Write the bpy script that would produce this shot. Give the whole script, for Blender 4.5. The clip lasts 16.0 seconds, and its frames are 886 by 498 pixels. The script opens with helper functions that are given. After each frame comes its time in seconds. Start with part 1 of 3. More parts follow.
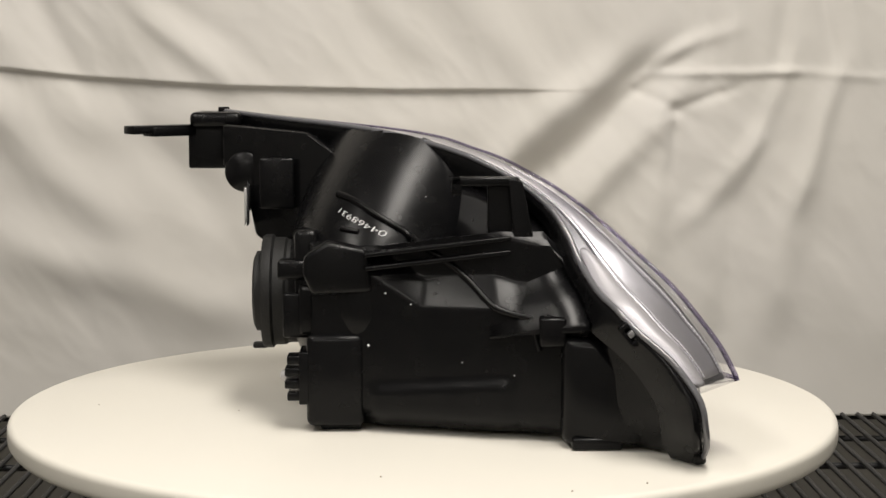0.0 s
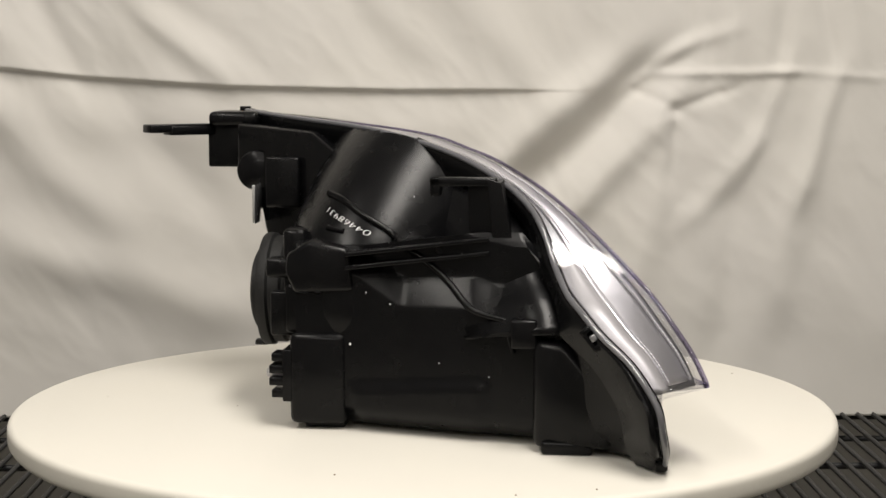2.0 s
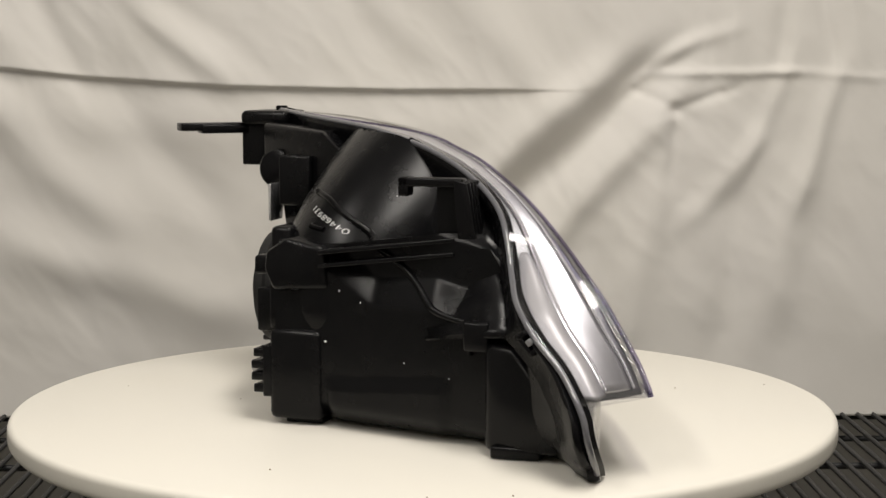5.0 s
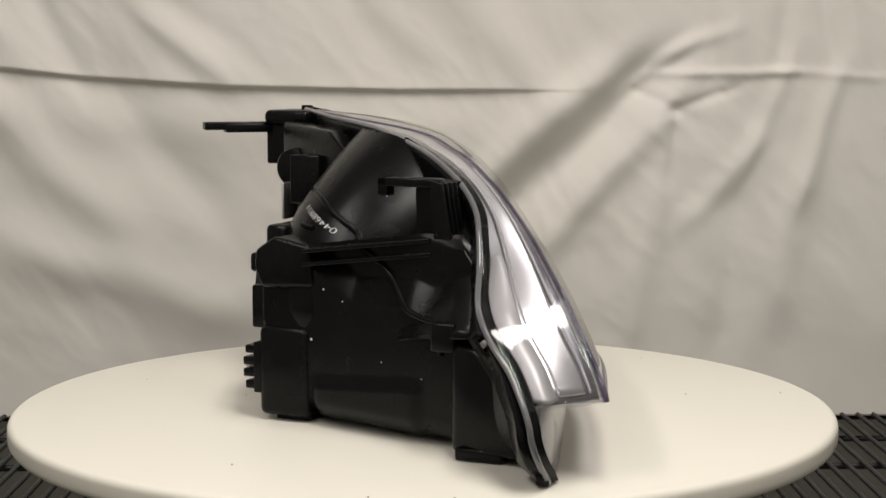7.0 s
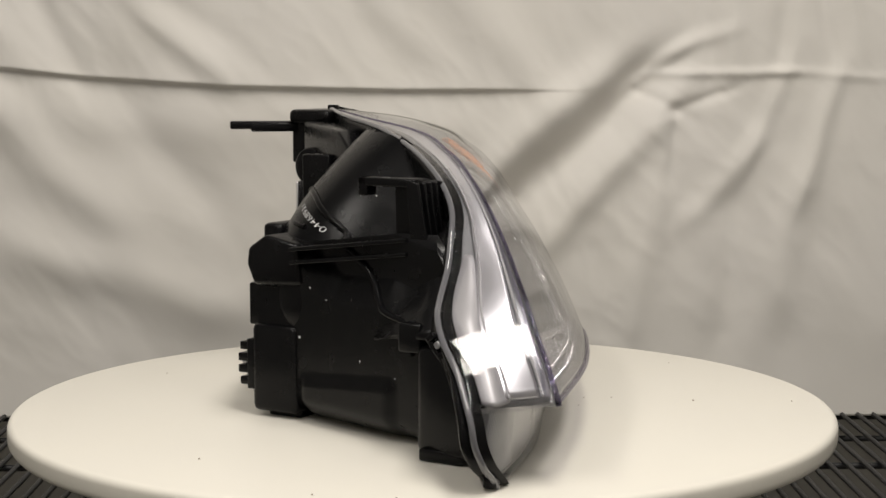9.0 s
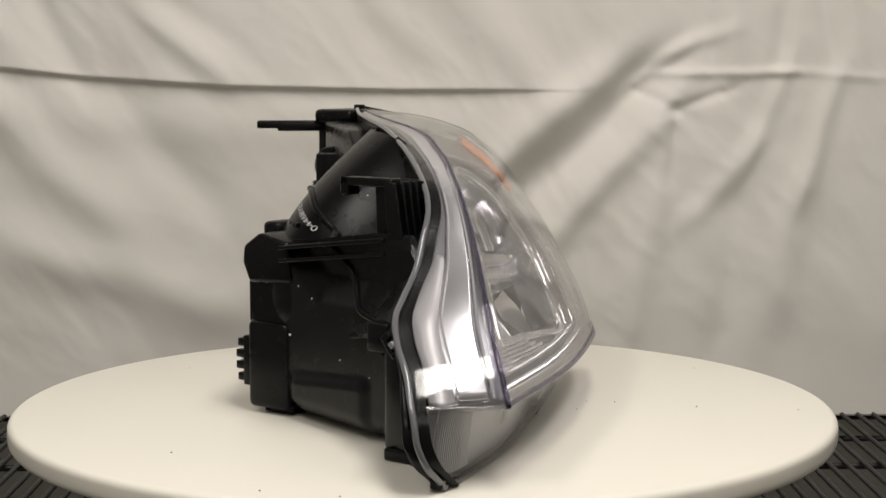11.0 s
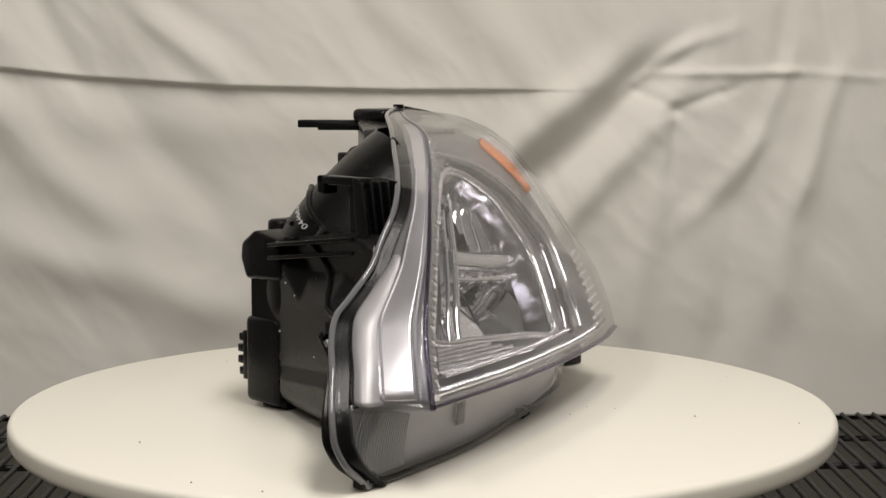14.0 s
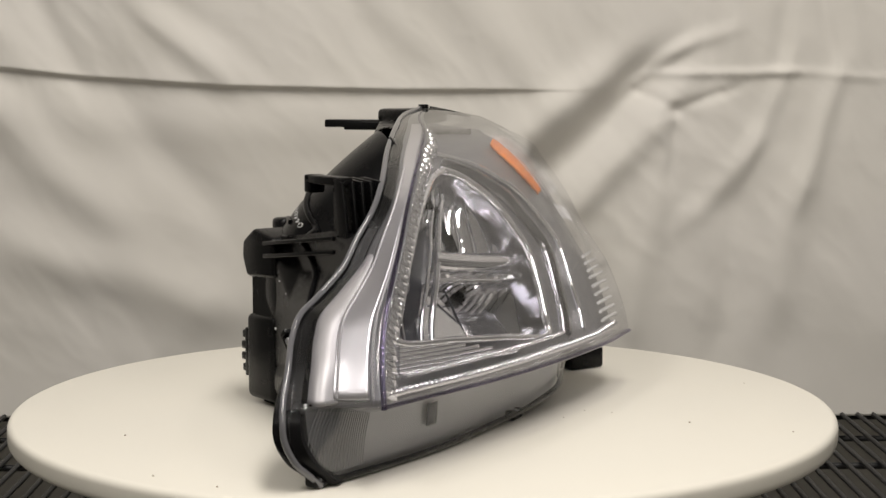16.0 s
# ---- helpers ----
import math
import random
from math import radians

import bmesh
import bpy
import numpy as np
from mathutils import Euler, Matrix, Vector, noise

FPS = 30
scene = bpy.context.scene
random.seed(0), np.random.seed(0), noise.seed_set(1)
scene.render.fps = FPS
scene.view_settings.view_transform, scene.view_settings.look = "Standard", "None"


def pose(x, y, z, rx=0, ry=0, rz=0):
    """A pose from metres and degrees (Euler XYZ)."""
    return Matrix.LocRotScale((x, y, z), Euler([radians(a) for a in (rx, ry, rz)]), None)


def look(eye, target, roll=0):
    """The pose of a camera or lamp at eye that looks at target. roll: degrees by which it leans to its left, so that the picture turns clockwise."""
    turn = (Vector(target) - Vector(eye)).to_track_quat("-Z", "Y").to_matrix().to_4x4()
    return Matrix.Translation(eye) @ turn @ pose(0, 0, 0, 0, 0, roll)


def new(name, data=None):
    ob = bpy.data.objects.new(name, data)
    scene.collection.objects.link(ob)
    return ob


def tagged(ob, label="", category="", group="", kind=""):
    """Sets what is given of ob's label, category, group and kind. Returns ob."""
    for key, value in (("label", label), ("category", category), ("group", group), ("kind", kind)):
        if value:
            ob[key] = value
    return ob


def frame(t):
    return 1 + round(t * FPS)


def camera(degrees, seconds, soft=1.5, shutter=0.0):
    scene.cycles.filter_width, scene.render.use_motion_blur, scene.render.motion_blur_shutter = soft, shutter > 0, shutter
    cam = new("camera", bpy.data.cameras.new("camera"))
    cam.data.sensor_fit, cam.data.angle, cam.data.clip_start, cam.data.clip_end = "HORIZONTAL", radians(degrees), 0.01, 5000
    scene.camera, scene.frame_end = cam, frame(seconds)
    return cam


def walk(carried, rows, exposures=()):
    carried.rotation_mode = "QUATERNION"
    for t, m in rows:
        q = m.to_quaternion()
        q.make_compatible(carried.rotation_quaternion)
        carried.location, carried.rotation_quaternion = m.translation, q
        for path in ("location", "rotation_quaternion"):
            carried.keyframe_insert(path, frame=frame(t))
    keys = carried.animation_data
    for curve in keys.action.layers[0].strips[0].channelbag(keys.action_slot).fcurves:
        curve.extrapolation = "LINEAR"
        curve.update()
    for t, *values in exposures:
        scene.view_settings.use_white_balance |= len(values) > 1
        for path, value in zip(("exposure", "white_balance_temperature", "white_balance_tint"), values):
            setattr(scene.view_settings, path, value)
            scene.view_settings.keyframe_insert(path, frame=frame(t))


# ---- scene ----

from mathutils.bvhtree import BVHTree

# ---------------------------------------------------------------- camera
cam = camera(29.49, 16.0)
EYE = Vector((0.0, -1.435, 0.2904))
PITCH, YAW = 0.10916, 0.01161
AIM = EYE + Vector((math.sin(YAW) * math.cos(PITCH), math.cos(YAW) * math.cos(PITCH), -math.sin(PITCH)))
walk(cam, [(0.0, look(EYE, AIM)), (16.0, look(EYE, AIM))], exposures=[(0.0, 0.0), (3.5, -0.03), (7.0, -0.2), (16.0, -0.22)])


def turn_at(t):
    """Degrees by which the turntable has turned at t seconds."""
    s = t / 16.0
    return math.degrees(-0.062444 * t + 0.003358 * s * s + 0.048131 * s ** 3)


# ---------------------------------------------------------------- light
world = bpy.data.worlds.new("world")
scene.world = world
world.use_nodes = True
world.node_tree.nodes["Background"].inputs[0].default_value = (0.9, 0.95, 1.0, 1)
world.node_tree.nodes["Background"].inputs[1].default_value = 0.05


def area(name, eye, target, sx, sy, power, colour):
    lamp = bpy.data.lights.new(name, "AREA")
    lamp.shape, lamp.size, lamp.size_y, lamp.energy, lamp.color = "RECTANGLE", sx, sy, power, colour
    ob = new(name, lamp)
    ob.matrix_world = look(eye, target)
    return ob


WARM = (1.0, 0.945, 0.875)
area("ceiling_panel_light", (0.24, -0.62, 1.57), (0.24, -0.62, 0), 0.30, 1.2, 30, WARM)
area("ceiling_tube_light", (-0.85, -0.95, 1.57), (-0.85, -0.95, 0), 0.12, 1.2, 16, WARM)
area("ceiling_tube_light", (-0.5, -2.7, 1.57), (-0.5, -2.7, 0), 1.2, 0.10, 18, WARM)
area("ceiling_tube_light", (1.25, -2.0, 1.57), (1.25, -2.0, 0), 0.10, 1.2, 14, WARM)


# ---------------------------------------------------------------- materials
def material(name, colour, rough=0.5, metal=0.0, spec=0.5):
    m = bpy.data.materials.new(name)
    m.use_nodes = True
    b = m.node_tree.nodes["Principled BSDF"]
    b.inputs["Base Color"].default_value = (*colour, 1)
    b.inputs["Roughness"].default_value = rough
    b.inputs["Metallic"].default_value = metal
    b.inputs["Specular IOR Level"].default_value = spec
    return m


def noisy(m, scale, amount, dark, bump=0.0, bump_scale=None, rough=None):
    """Mottle the colour of m at one scale, roughen it at another, and give it fine relief."""
    nt = m.node_tree
    b = nt.nodes["Principled BSDF"]
    base = tuple(b.inputs["Base Color"].default_value)
    co = nt.nodes.new("ShaderNodeTexCoord")
    n1 = nt.nodes.new("ShaderNodeTexNoise")
    n1.inputs["Scale"].default_value, n1.inputs["Detail"].default_value = scale, 6
    nt.links.new(co.outputs["Object"], n1.inputs["Vector"])
    ramp = nt.nodes.new("ShaderNodeMapRange")
    ramp.inputs[1].default_value, ramp.inputs[2].default_value = 0.35, 0.7
    nt.links.new(n1.outputs["Fac"], ramp.inputs[0])
    mix = nt.nodes.new("ShaderNodeMix")
    mix.data_type = "RGBA"
    mix.inputs[6].default_value = base
    mix.inputs[7].default_value = (*[base[k] * (1 - amount) + dark[k] * amount for k in range(3)], 1)
    nt.links.new(ramp.outputs[0], mix.inputs[0])
    nt.links.new(mix.outputs[2], b.inputs["Base Color"])
    if rough:
        r2 = nt.nodes.new("ShaderNodeMapRange")
        r2.inputs[3].default_value, r2.inputs[4].default_value = rough
        nt.links.new(n1.outputs["Fac"], r2.inputs[0])
        nt.links.new(r2.outputs[0], b.inputs["Roughness"])
    if bump:
        n2 = nt.nodes.new("ShaderNodeTexNoise")
        n2.inputs["Scale"].default_value, n2.inputs["Detail"].default_value = bump_scale, 4
        nt.links.new(co.outputs["Object"], n2.inputs["Vector"])
        bp = nt.nodes.new("ShaderNodeBump")
        bp.inputs["Strength"].default_value, bp.inputs["Distance"].default_value = bump, 0.002
        nt.links.new(n2.outputs["Fac"], bp.inputs["Height"])
        nt.links.new(bp.outputs[0], b.inputs["Normal"])
    return m


def clear(name, tint, ior=1.46, rough=0.0):
    """A thin clear moulding: it lets light straight through and mirrors by the Fresnel law."""
    m = bpy.data.materials.new(name)
    m.use_nodes = True
    nt = m.node_tree
    nt.nodes.remove(nt.nodes["Principled BSDF"])
    tr, gl = nt.nodes.new("ShaderNodeBsdfTransparent"), nt.nodes.new("ShaderNodeBsdfGlossy")
    tr.inputs[0].default_value = (*tint, 1)
    gl.inputs["Roughness"].default_value = rough
    lw, mx = nt.nodes.new("ShaderNodeLayerWeight"), nt.nodes.new("ShaderNodeMixShader")
    lw.inputs["Blend"].default_value = 0.5
    pw, ml = nt.nodes.new("ShaderNodeMath"), nt.nodes.new("ShaderNodeMath")
    pw.operation, ml.operation = "POWER", "MULTIPLY_ADD"
    pw.inputs[1].default_value = 5.0
    f0 = ((ior - 1) / (ior + 1)) ** 2
    ml.inputs[1].default_value, ml.inputs[2].default_value = 1 - f0, f0
    nt.links.new(lw.outputs["Facing"], pw.inputs[0])
    nt.links.new(pw.outputs[0], ml.inputs[0])
    nt.links.new(ml.outputs[0], mx.inputs[0])
    nt.links.new(tr.outputs[0], mx.inputs[1])
    nt.links.new(gl.outputs[0], mx.inputs[2])
    nt.links.new(mx.outputs[0], nt.nodes["Material Output"].inputs["Surface"])
    return m


BLACK = noisy(material("black_plastic", (0.0030, 0.0030, 0.0035), 0.3, 0.0, 0.17), 60, 0.4, (0.006, 0.006, 0.006), 0.06, 900, (0.20, 0.32))
RUBBER = noisy(material("black_rubber", (0.008, 0.008, 0.008), 0.55, 0.0, 0.3), 80, 0.5, (0.016, 0.016, 0.015), 0.2, 500, (0.5, 0.65))
CHROME = material("chrome", (0.92, 0.92, 0.94), 0.06, 0.92)
MIRROR = noisy(material("metallised_reflector", (0.92, 0.92, 0.94), 0.06, 0.93), 50, 0.2, (0.86, 0.86, 0.87), 0, None, (0.04, 0.09))
SATIN = noisy(material("satin_silver", (0.44, 0.43, 0.44), 0.48, 0.4), 40, 0.3, (0.36, 0.35, 0.36), 0.0, None, (0.40, 0.52))
GREY = noisy(material("grey_bezel", (0.30, 0.30, 0.31), 0.36, 0.75), 30, 0.3, (0.25, 0.25, 0.25), 0.0, None, (0.32, 0.45))
PANEL = noisy(material("brushed_silver", (0.78, 0.77, 0.80), 0.34, 0.9), 40, 0.3, (0.70, 0.69, 0.72), 0.0, None, (0.28, 0.38))
SEAL = material("glossy_sealant", (0.11, 0.11, 0.12), 0.04, 0.0, 0.9)
# near-white base colour that paints glints on the clear ribs
GLINT_WHITE = material("glint_white", (0.93, 0.93, 0.93), 0.12)
DARKCHROME = material("dark_chrome", (0.30, 0.30, 0.32), 0.12, 1.0)
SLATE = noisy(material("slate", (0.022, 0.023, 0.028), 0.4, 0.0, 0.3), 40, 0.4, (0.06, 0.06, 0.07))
LENS = clear("clear_polycarbonate", (0.955, 0.955, 0.965))
EDGE = clear("violet_lens_edge", (0.60, 0.57, 0.69))
AMBER = noisy(material("amber_plastic", (1.0, 0.30, 0.02), 0.2), 220, 0.6, (0.75, 0.12, 0.01), 0.5, 400)
CREAM = noisy(material("cream_laminate", (0.69, 0.665, 0.60), 0.40), 9, 0.12, (0.74, 0.70, 0.60), 0.05, 300, (0.36, 0.5))
CLOTH = noisy(material("off_white_cloth", (0.61, 0.59, 0.56), 0.9, 0.0, 0.2), 5, 0.25, (0.50, 0.48, 0.42), 0.06, 1500)
WIRE = noisy(material("black_coated_wire", (0.012, 0.012, 0.013), 0.4, 0.0, 0.25), 60, 0.5, (0.025, 0.025, 0.025), 0, None, (0.3, 0.5))
WALL = noisy(material("room_paint", (0.42, 0.41, 0.39), 0.85), 3, 0.3, (0.34, 0.33, 0.31), 0.2, 60)
CEILING = noisy(material("ceiling_paint", (0.80, 0.79, 0.77), 0.85), 3, 0.2, (0.72, 0.71, 0.69), 0.1, 60)
FLOOR = noisy(material("grey_floor", (0.15, 0.145, 0.12), 0.6), 4, 0.4, (0.10, 0.098, 0.08), 0.1, 90)
INK = material("white_ink", (0.75, 0.75, 0.75), 0.6)
DUST = material("dust", (0.35, 0.3, 0.25), 0.9)


# ---------------------------------------------------------------- mesh helpers
def mesh_object(name, verts, faces, mat, parent=None, label="", smooth=True, sharp=0):
    me = bpy.data.meshes.new(name)
    me.from_pydata([tuple(v) for v in verts], [], faces)
    me.materials.append(mat)
    if smooth:
        me.shade_smooth()
    if sharp:
        me.set_sharp_from_angle(angle=radians(sharp))
    me.update()
    ob = new(name, me)
    if parent:
        ob.parent = parent
    return tagged(ob, label)


def part(name, bm, mat, parent, label="", smooth=None):
    """One bmesh as one mesh object under a thing or a part; edges over smooth degrees stay sharp."""
    me = bpy.data.meshes.new(name)
    bmesh.ops.recalc_face_normals(bm, faces=bm.faces[:])
    if smooth:
        for f in bm.faces:
            f.smooth = True
        for e in bm.edges:
            if len(e.link_faces) == 2 and e.calc_face_angle(0) > radians(smooth):
                e.smooth = False
    bm.to_mesh(me)
    bm.free()
    me.materials.append(mat)
    ob = new(name, me)
    if parent:
        ob.parent = parent
    return tagged(ob, label)


def spline(points, n):
    """n points, evenly spaced in parameter, on a smooth curve through the points given."""
    p = np.array(points, float)
    p = np.vstack([2 * p[0] - p[1], p, 2 * p[-1] - p[-2]])
    k = len(p) - 3
    out = []
    for s in np.linspace(0, k, n):
        i = min(int(s), k - 1)
        t = s - i
        a, b, c, d = p[i:i + 4]
        out.append(0.5 * (2 * b + (c - a) * t + (2 * a - 5 * b + 4 * c - d) * t * t + (3 * b - a - 3 * c + d) * t ** 3))
    return np.array(out)


CURVES = {}


def by_height(points, z):
    """x and y at height z on a smooth curve through rows of x, y, z that rise."""
    key = id(points)
    if key not in CURVES:
        p = np.array(points, float)
        slope = np.gradient(p, p[:, 2], axis=0)
        zs = np.linspace(p[0, 2], p[-1, 2], 500)
        k = np.clip(np.searchsorted(p[:, 2], zs, side="right") - 1, 0, len(p) - 2)
        h = (p[k + 1, 2] - p[k, 2])[:, None]
        t = ((zs - p[k, 2])[:, None]) / h
        CURVES[key] = (zs, (2 * t ** 3 - 3 * t * t + 1) * p[k] + (t ** 3 - 2 * t * t + t) * h * slope[k]
                       + (3 * t * t - 2 * t ** 3) * p[k + 1] + (t ** 3 - t * t) * h * slope[k + 1])
    zs, q = CURVES[key]
    return np.array([np.interp(z, zs, q[:, 0]), np.interp(z, zs, q[:, 1]), z])


def grid_faces(nu, nv, closed=False):
    w = nu if closed else nu - 1
    return [(j * nu + i, j * nu + (i + 1) % nu, (j + 1) * nu + (i + 1) % nu, (j + 1) * nu + i) for j in range(nv - 1) for i in range(w)]


def solid(ob, thick, offset=-1.0):
    m = ob.modifiers.new("thickness", "SOLIDIFY")
    m.thickness, m.offset = thick, offset
    return ob


def box_bm(x0, x1, y0, y1, z0, z1, bevel=0.003, bm=None, m=None, segments=2):
    """A block with rounded edges, added to bm or to a new bmesh."""
    bm = bm or bmesh.new()
    mat = (m or Matrix()) @ Matrix.Translation(((x0 + x1) / 2, (y0 + y1) / 2, (z0 + z1) / 2)) @ Matrix.Diagonal((x1 - x0, y1 - y0, z1 - z0, 1))
    vs = bmesh.ops.create_cube(bm, size=1, matrix=mat)["verts"]
    if bevel:
        es = list({e for v in vs for e in v.link_edges})
        bmesh.ops.bevel(bm, geom=es, offset=bevel, segments=segments, affect="EDGES", profile=0.5)
    return bm


def prism_bm(outline, axis_from, axis_to, bevel=0.003, bm=None, back=None):
    """A block whose outline is given in x and z, from one depth to another; each depth is (y at x = 0, slope over x[, slope over z]).
    back: another outline of as many corners for the far face, where the sides slant."""
    bm = bm or bmesh.new()
    fz, tz = (d[2] if len(d) > 2 else 0.0 for d in (axis_from, axis_to))
    a = [bm.verts.new((x, axis_from[0] + axis_from[1] * x + fz * z, z)) for x, z in outline]
    b = [bm.verts.new((x, axis_to[0] + axis_to[1] * x + tz * z, z)) for x, z in back or outline]
    n = len(outline)
    fs = [bm.faces.new(a), bm.faces.new(b[::-1])] + [bm.faces.new((a[i], b[i], b[(i + 1) % n], a[(i + 1) % n])) for i in range(n)]
    bmesh.ops.recalc_face_normals(bm, faces=fs)
    if bevel:
        es = list({e for f in fs for e in f.edges})
        bmesh.ops.bevel(bm, geom=es, offset=bevel, segments=3, affect="EDGES", profile=0.5)
    return bm


def lathe_bm(profile, m=None, n=48, bm=None):
    """A turned shape: profile rows of radius and height, turned about z and then placed by m."""
    bm = bm or bmesh.new()
    m = m or Matrix()
    rings = []
    for r, z in profile:
        if r < 1e-6:
            rings.append([bm.verts.new(m @ Vector((0, 0, z)))])
        else:
            rings.append([bm.verts.new(m @ Vector((r * math.cos(2 * math.pi * k / n), r * math.sin(2 * math.pi * k / n), z))) for k in range(n)])
    for a, b in zip(rings, rings[1:]):
        for k in range(n):
            q = [a[k % len(a)], a[(k + 1) % len(a)], b[(k + 1) % len(b)], b[k % len(b)]]
            q = list(dict.fromkeys(q))
            if len(q) > 2:
                bm.faces.new(q)
    return bm


def tube_bm(points, r, n=8, bm=None, closed=False):
    """A round bar along points; r is one radius or one for each point."""
    bm = bm or bmesh.new()
    p = [Vector(q) for q in points]
    k = len(p)
    rs = r if isinstance(r, (list, tuple)) else [r] * k
    up = Vector((0.13, 0.31, 0.94))
    rings = []
    for i, q in enumerate(p):
        d = (p[(i + 1) % k] - p[i - 1]) if closed else (p[min(i + 1, k - 1)] - p[max(i - 1, 0)])
        d.normalize()
        s = d.cross(up).normalized()
        w = s.cross(d)
        rings.append([bm.verts.new(q + rs[i] * (math.cos(2 * math.pi * j / n) * s + math.sin(2 * math.pi * j / n) * w)) for j in range(n)])
    for i in range(k if closed else k - 1):
        a, b = rings[i], rings[(i + 1) % k]
        for j in range(n):
            bm.faces.new((a[j], a[(j + 1) % n], b[(j + 1) % n], b[j]))
    if not closed:
        bm.faces.new(rings[0][::-1])
        bm.faces.new(rings[-1])
    return bm


# ---------------------------------------------------------------- the room
def build_room():
    """A plain closed room round the shelf, for bounced light and reflections."""
    x0, x1, y0, y1, z0, z1 = -1.9, 1.9, -3.4, 1.2, -0.95, 1.6
    def slab(name, a, b, mat):
        ob = part(name, box_bm(a[0], b[0], a[1], b[1], a[2], b[2], 0), mat, None)
        tagged(ob, kind="structure")
    slab("floor", (x0, y0, z0 - 0.1), (x1, y1, z0), FLOOR)
    slab("ceiling", (x0, y0, z1), (x1, y1, z1 + 0.1), CEILING)
    slab("wall_north", (x0, y1, z0), (x1, y1 + 0.1, z1), WALL)
    slab("wall_south", (x0, y0 - 0.1, z0), (x1, y0, z1), WALL)
    slab("wall_west", (x0 - 0.1, y0, z0), (x0, y1, z1), WALL)
    slab("wall_east", (x1, y0, z0), (x1 + 0.1, y1, z1), WALL)


SHELF_Z = -0.10
CLOTH_Y = 0.43


FOLDS = [  # x, z to x, z, half-width, height (negative: a valley)
    (0.232, 0.262, 0.105, 0.14, 0.022, -0.0154), (0.262, 0.236, 0.15, 0.11, 0.02, 0.0088), (0.175, 0.262, 0.08, 0.18, 0.022, 0.0099),
    (0.25, 0.256, 0.279, 0.24, 0.0067, -0.0028), (0.279, 0.24, 0.328, 0.2585, 0.0067, -0.0028), (0.278, 0.234, 0.276, 0.18, 0.006, -0.0019),
    (0.272, 0.2795, 0.394, 0.2825, 0.006, 0.0028), (0.394, 0.2825, 0.5, 0.277, 0.006, 0.0015), (0.238, 0.274, 0.281, 0.305, 0.0083, 0.0037),
    (0.281, 0.305, 0.319, 0.321, 0.009, 0.0031), (0.397, 0.278, 0.3625, 0.193, 0.0105, 0.0037), (0.3625, 0.193, 0.31, 0.135, 0.0135, 0.004),
    (0.456, 0.268, 0.419, 0.1555, 0.012, 0.0048), (0.419, 0.1555, 0.395, 0.04, 0.021, 0.0048), (0.3, 0.4, 0.318, 0.29, 0.018, -0.0048),
    (0.345, 0.4, 0.338, 0.29, 0.015, 0.0032), (0.4, 0.38, 0.395, 0.3, 0.012, -0.0032), (0.436, 0.38, 0.452, 0.305, 0.009, -0.0031),
    (0.47, 0.38, 0.48, 0.3, 0.012, 0.0024), (-0.425, 0.37, -0.385, 0.29, 0.015, -0.0048), (-0.47, 0.33, -0.43, 0.285, 0.018, 0.004),
    (-0.29, 0.33, -0.235, 0.285, 0.012, 0.0032), (-0.265, 0.35, -0.16, 0.275, 0.015, -0.0024), (-0.33, 0.38, -0.24, 0.3, 0.018, 0.0032),
    (-0.46, 0.23, -0.36, 0.13, 0.03, 0.0088), (-0.33, 0.25, -0.25, 0.15, 0.028, -0.0066), (-0.42, 0.08, -0.25, 0.03, 0.03, 0.0077),
    (-0.1, 0.38, -0.02, 0.29, 0.018, -0.0033), (0.05, 0.38, 0.12, 0.27, 0.03, 0.0055), (0.35, 0.12, 0.33, -0.06, 0.022, -0.0055),
    (0.26, 0.16, 0.23, 0, 0.02, 0.0055)]


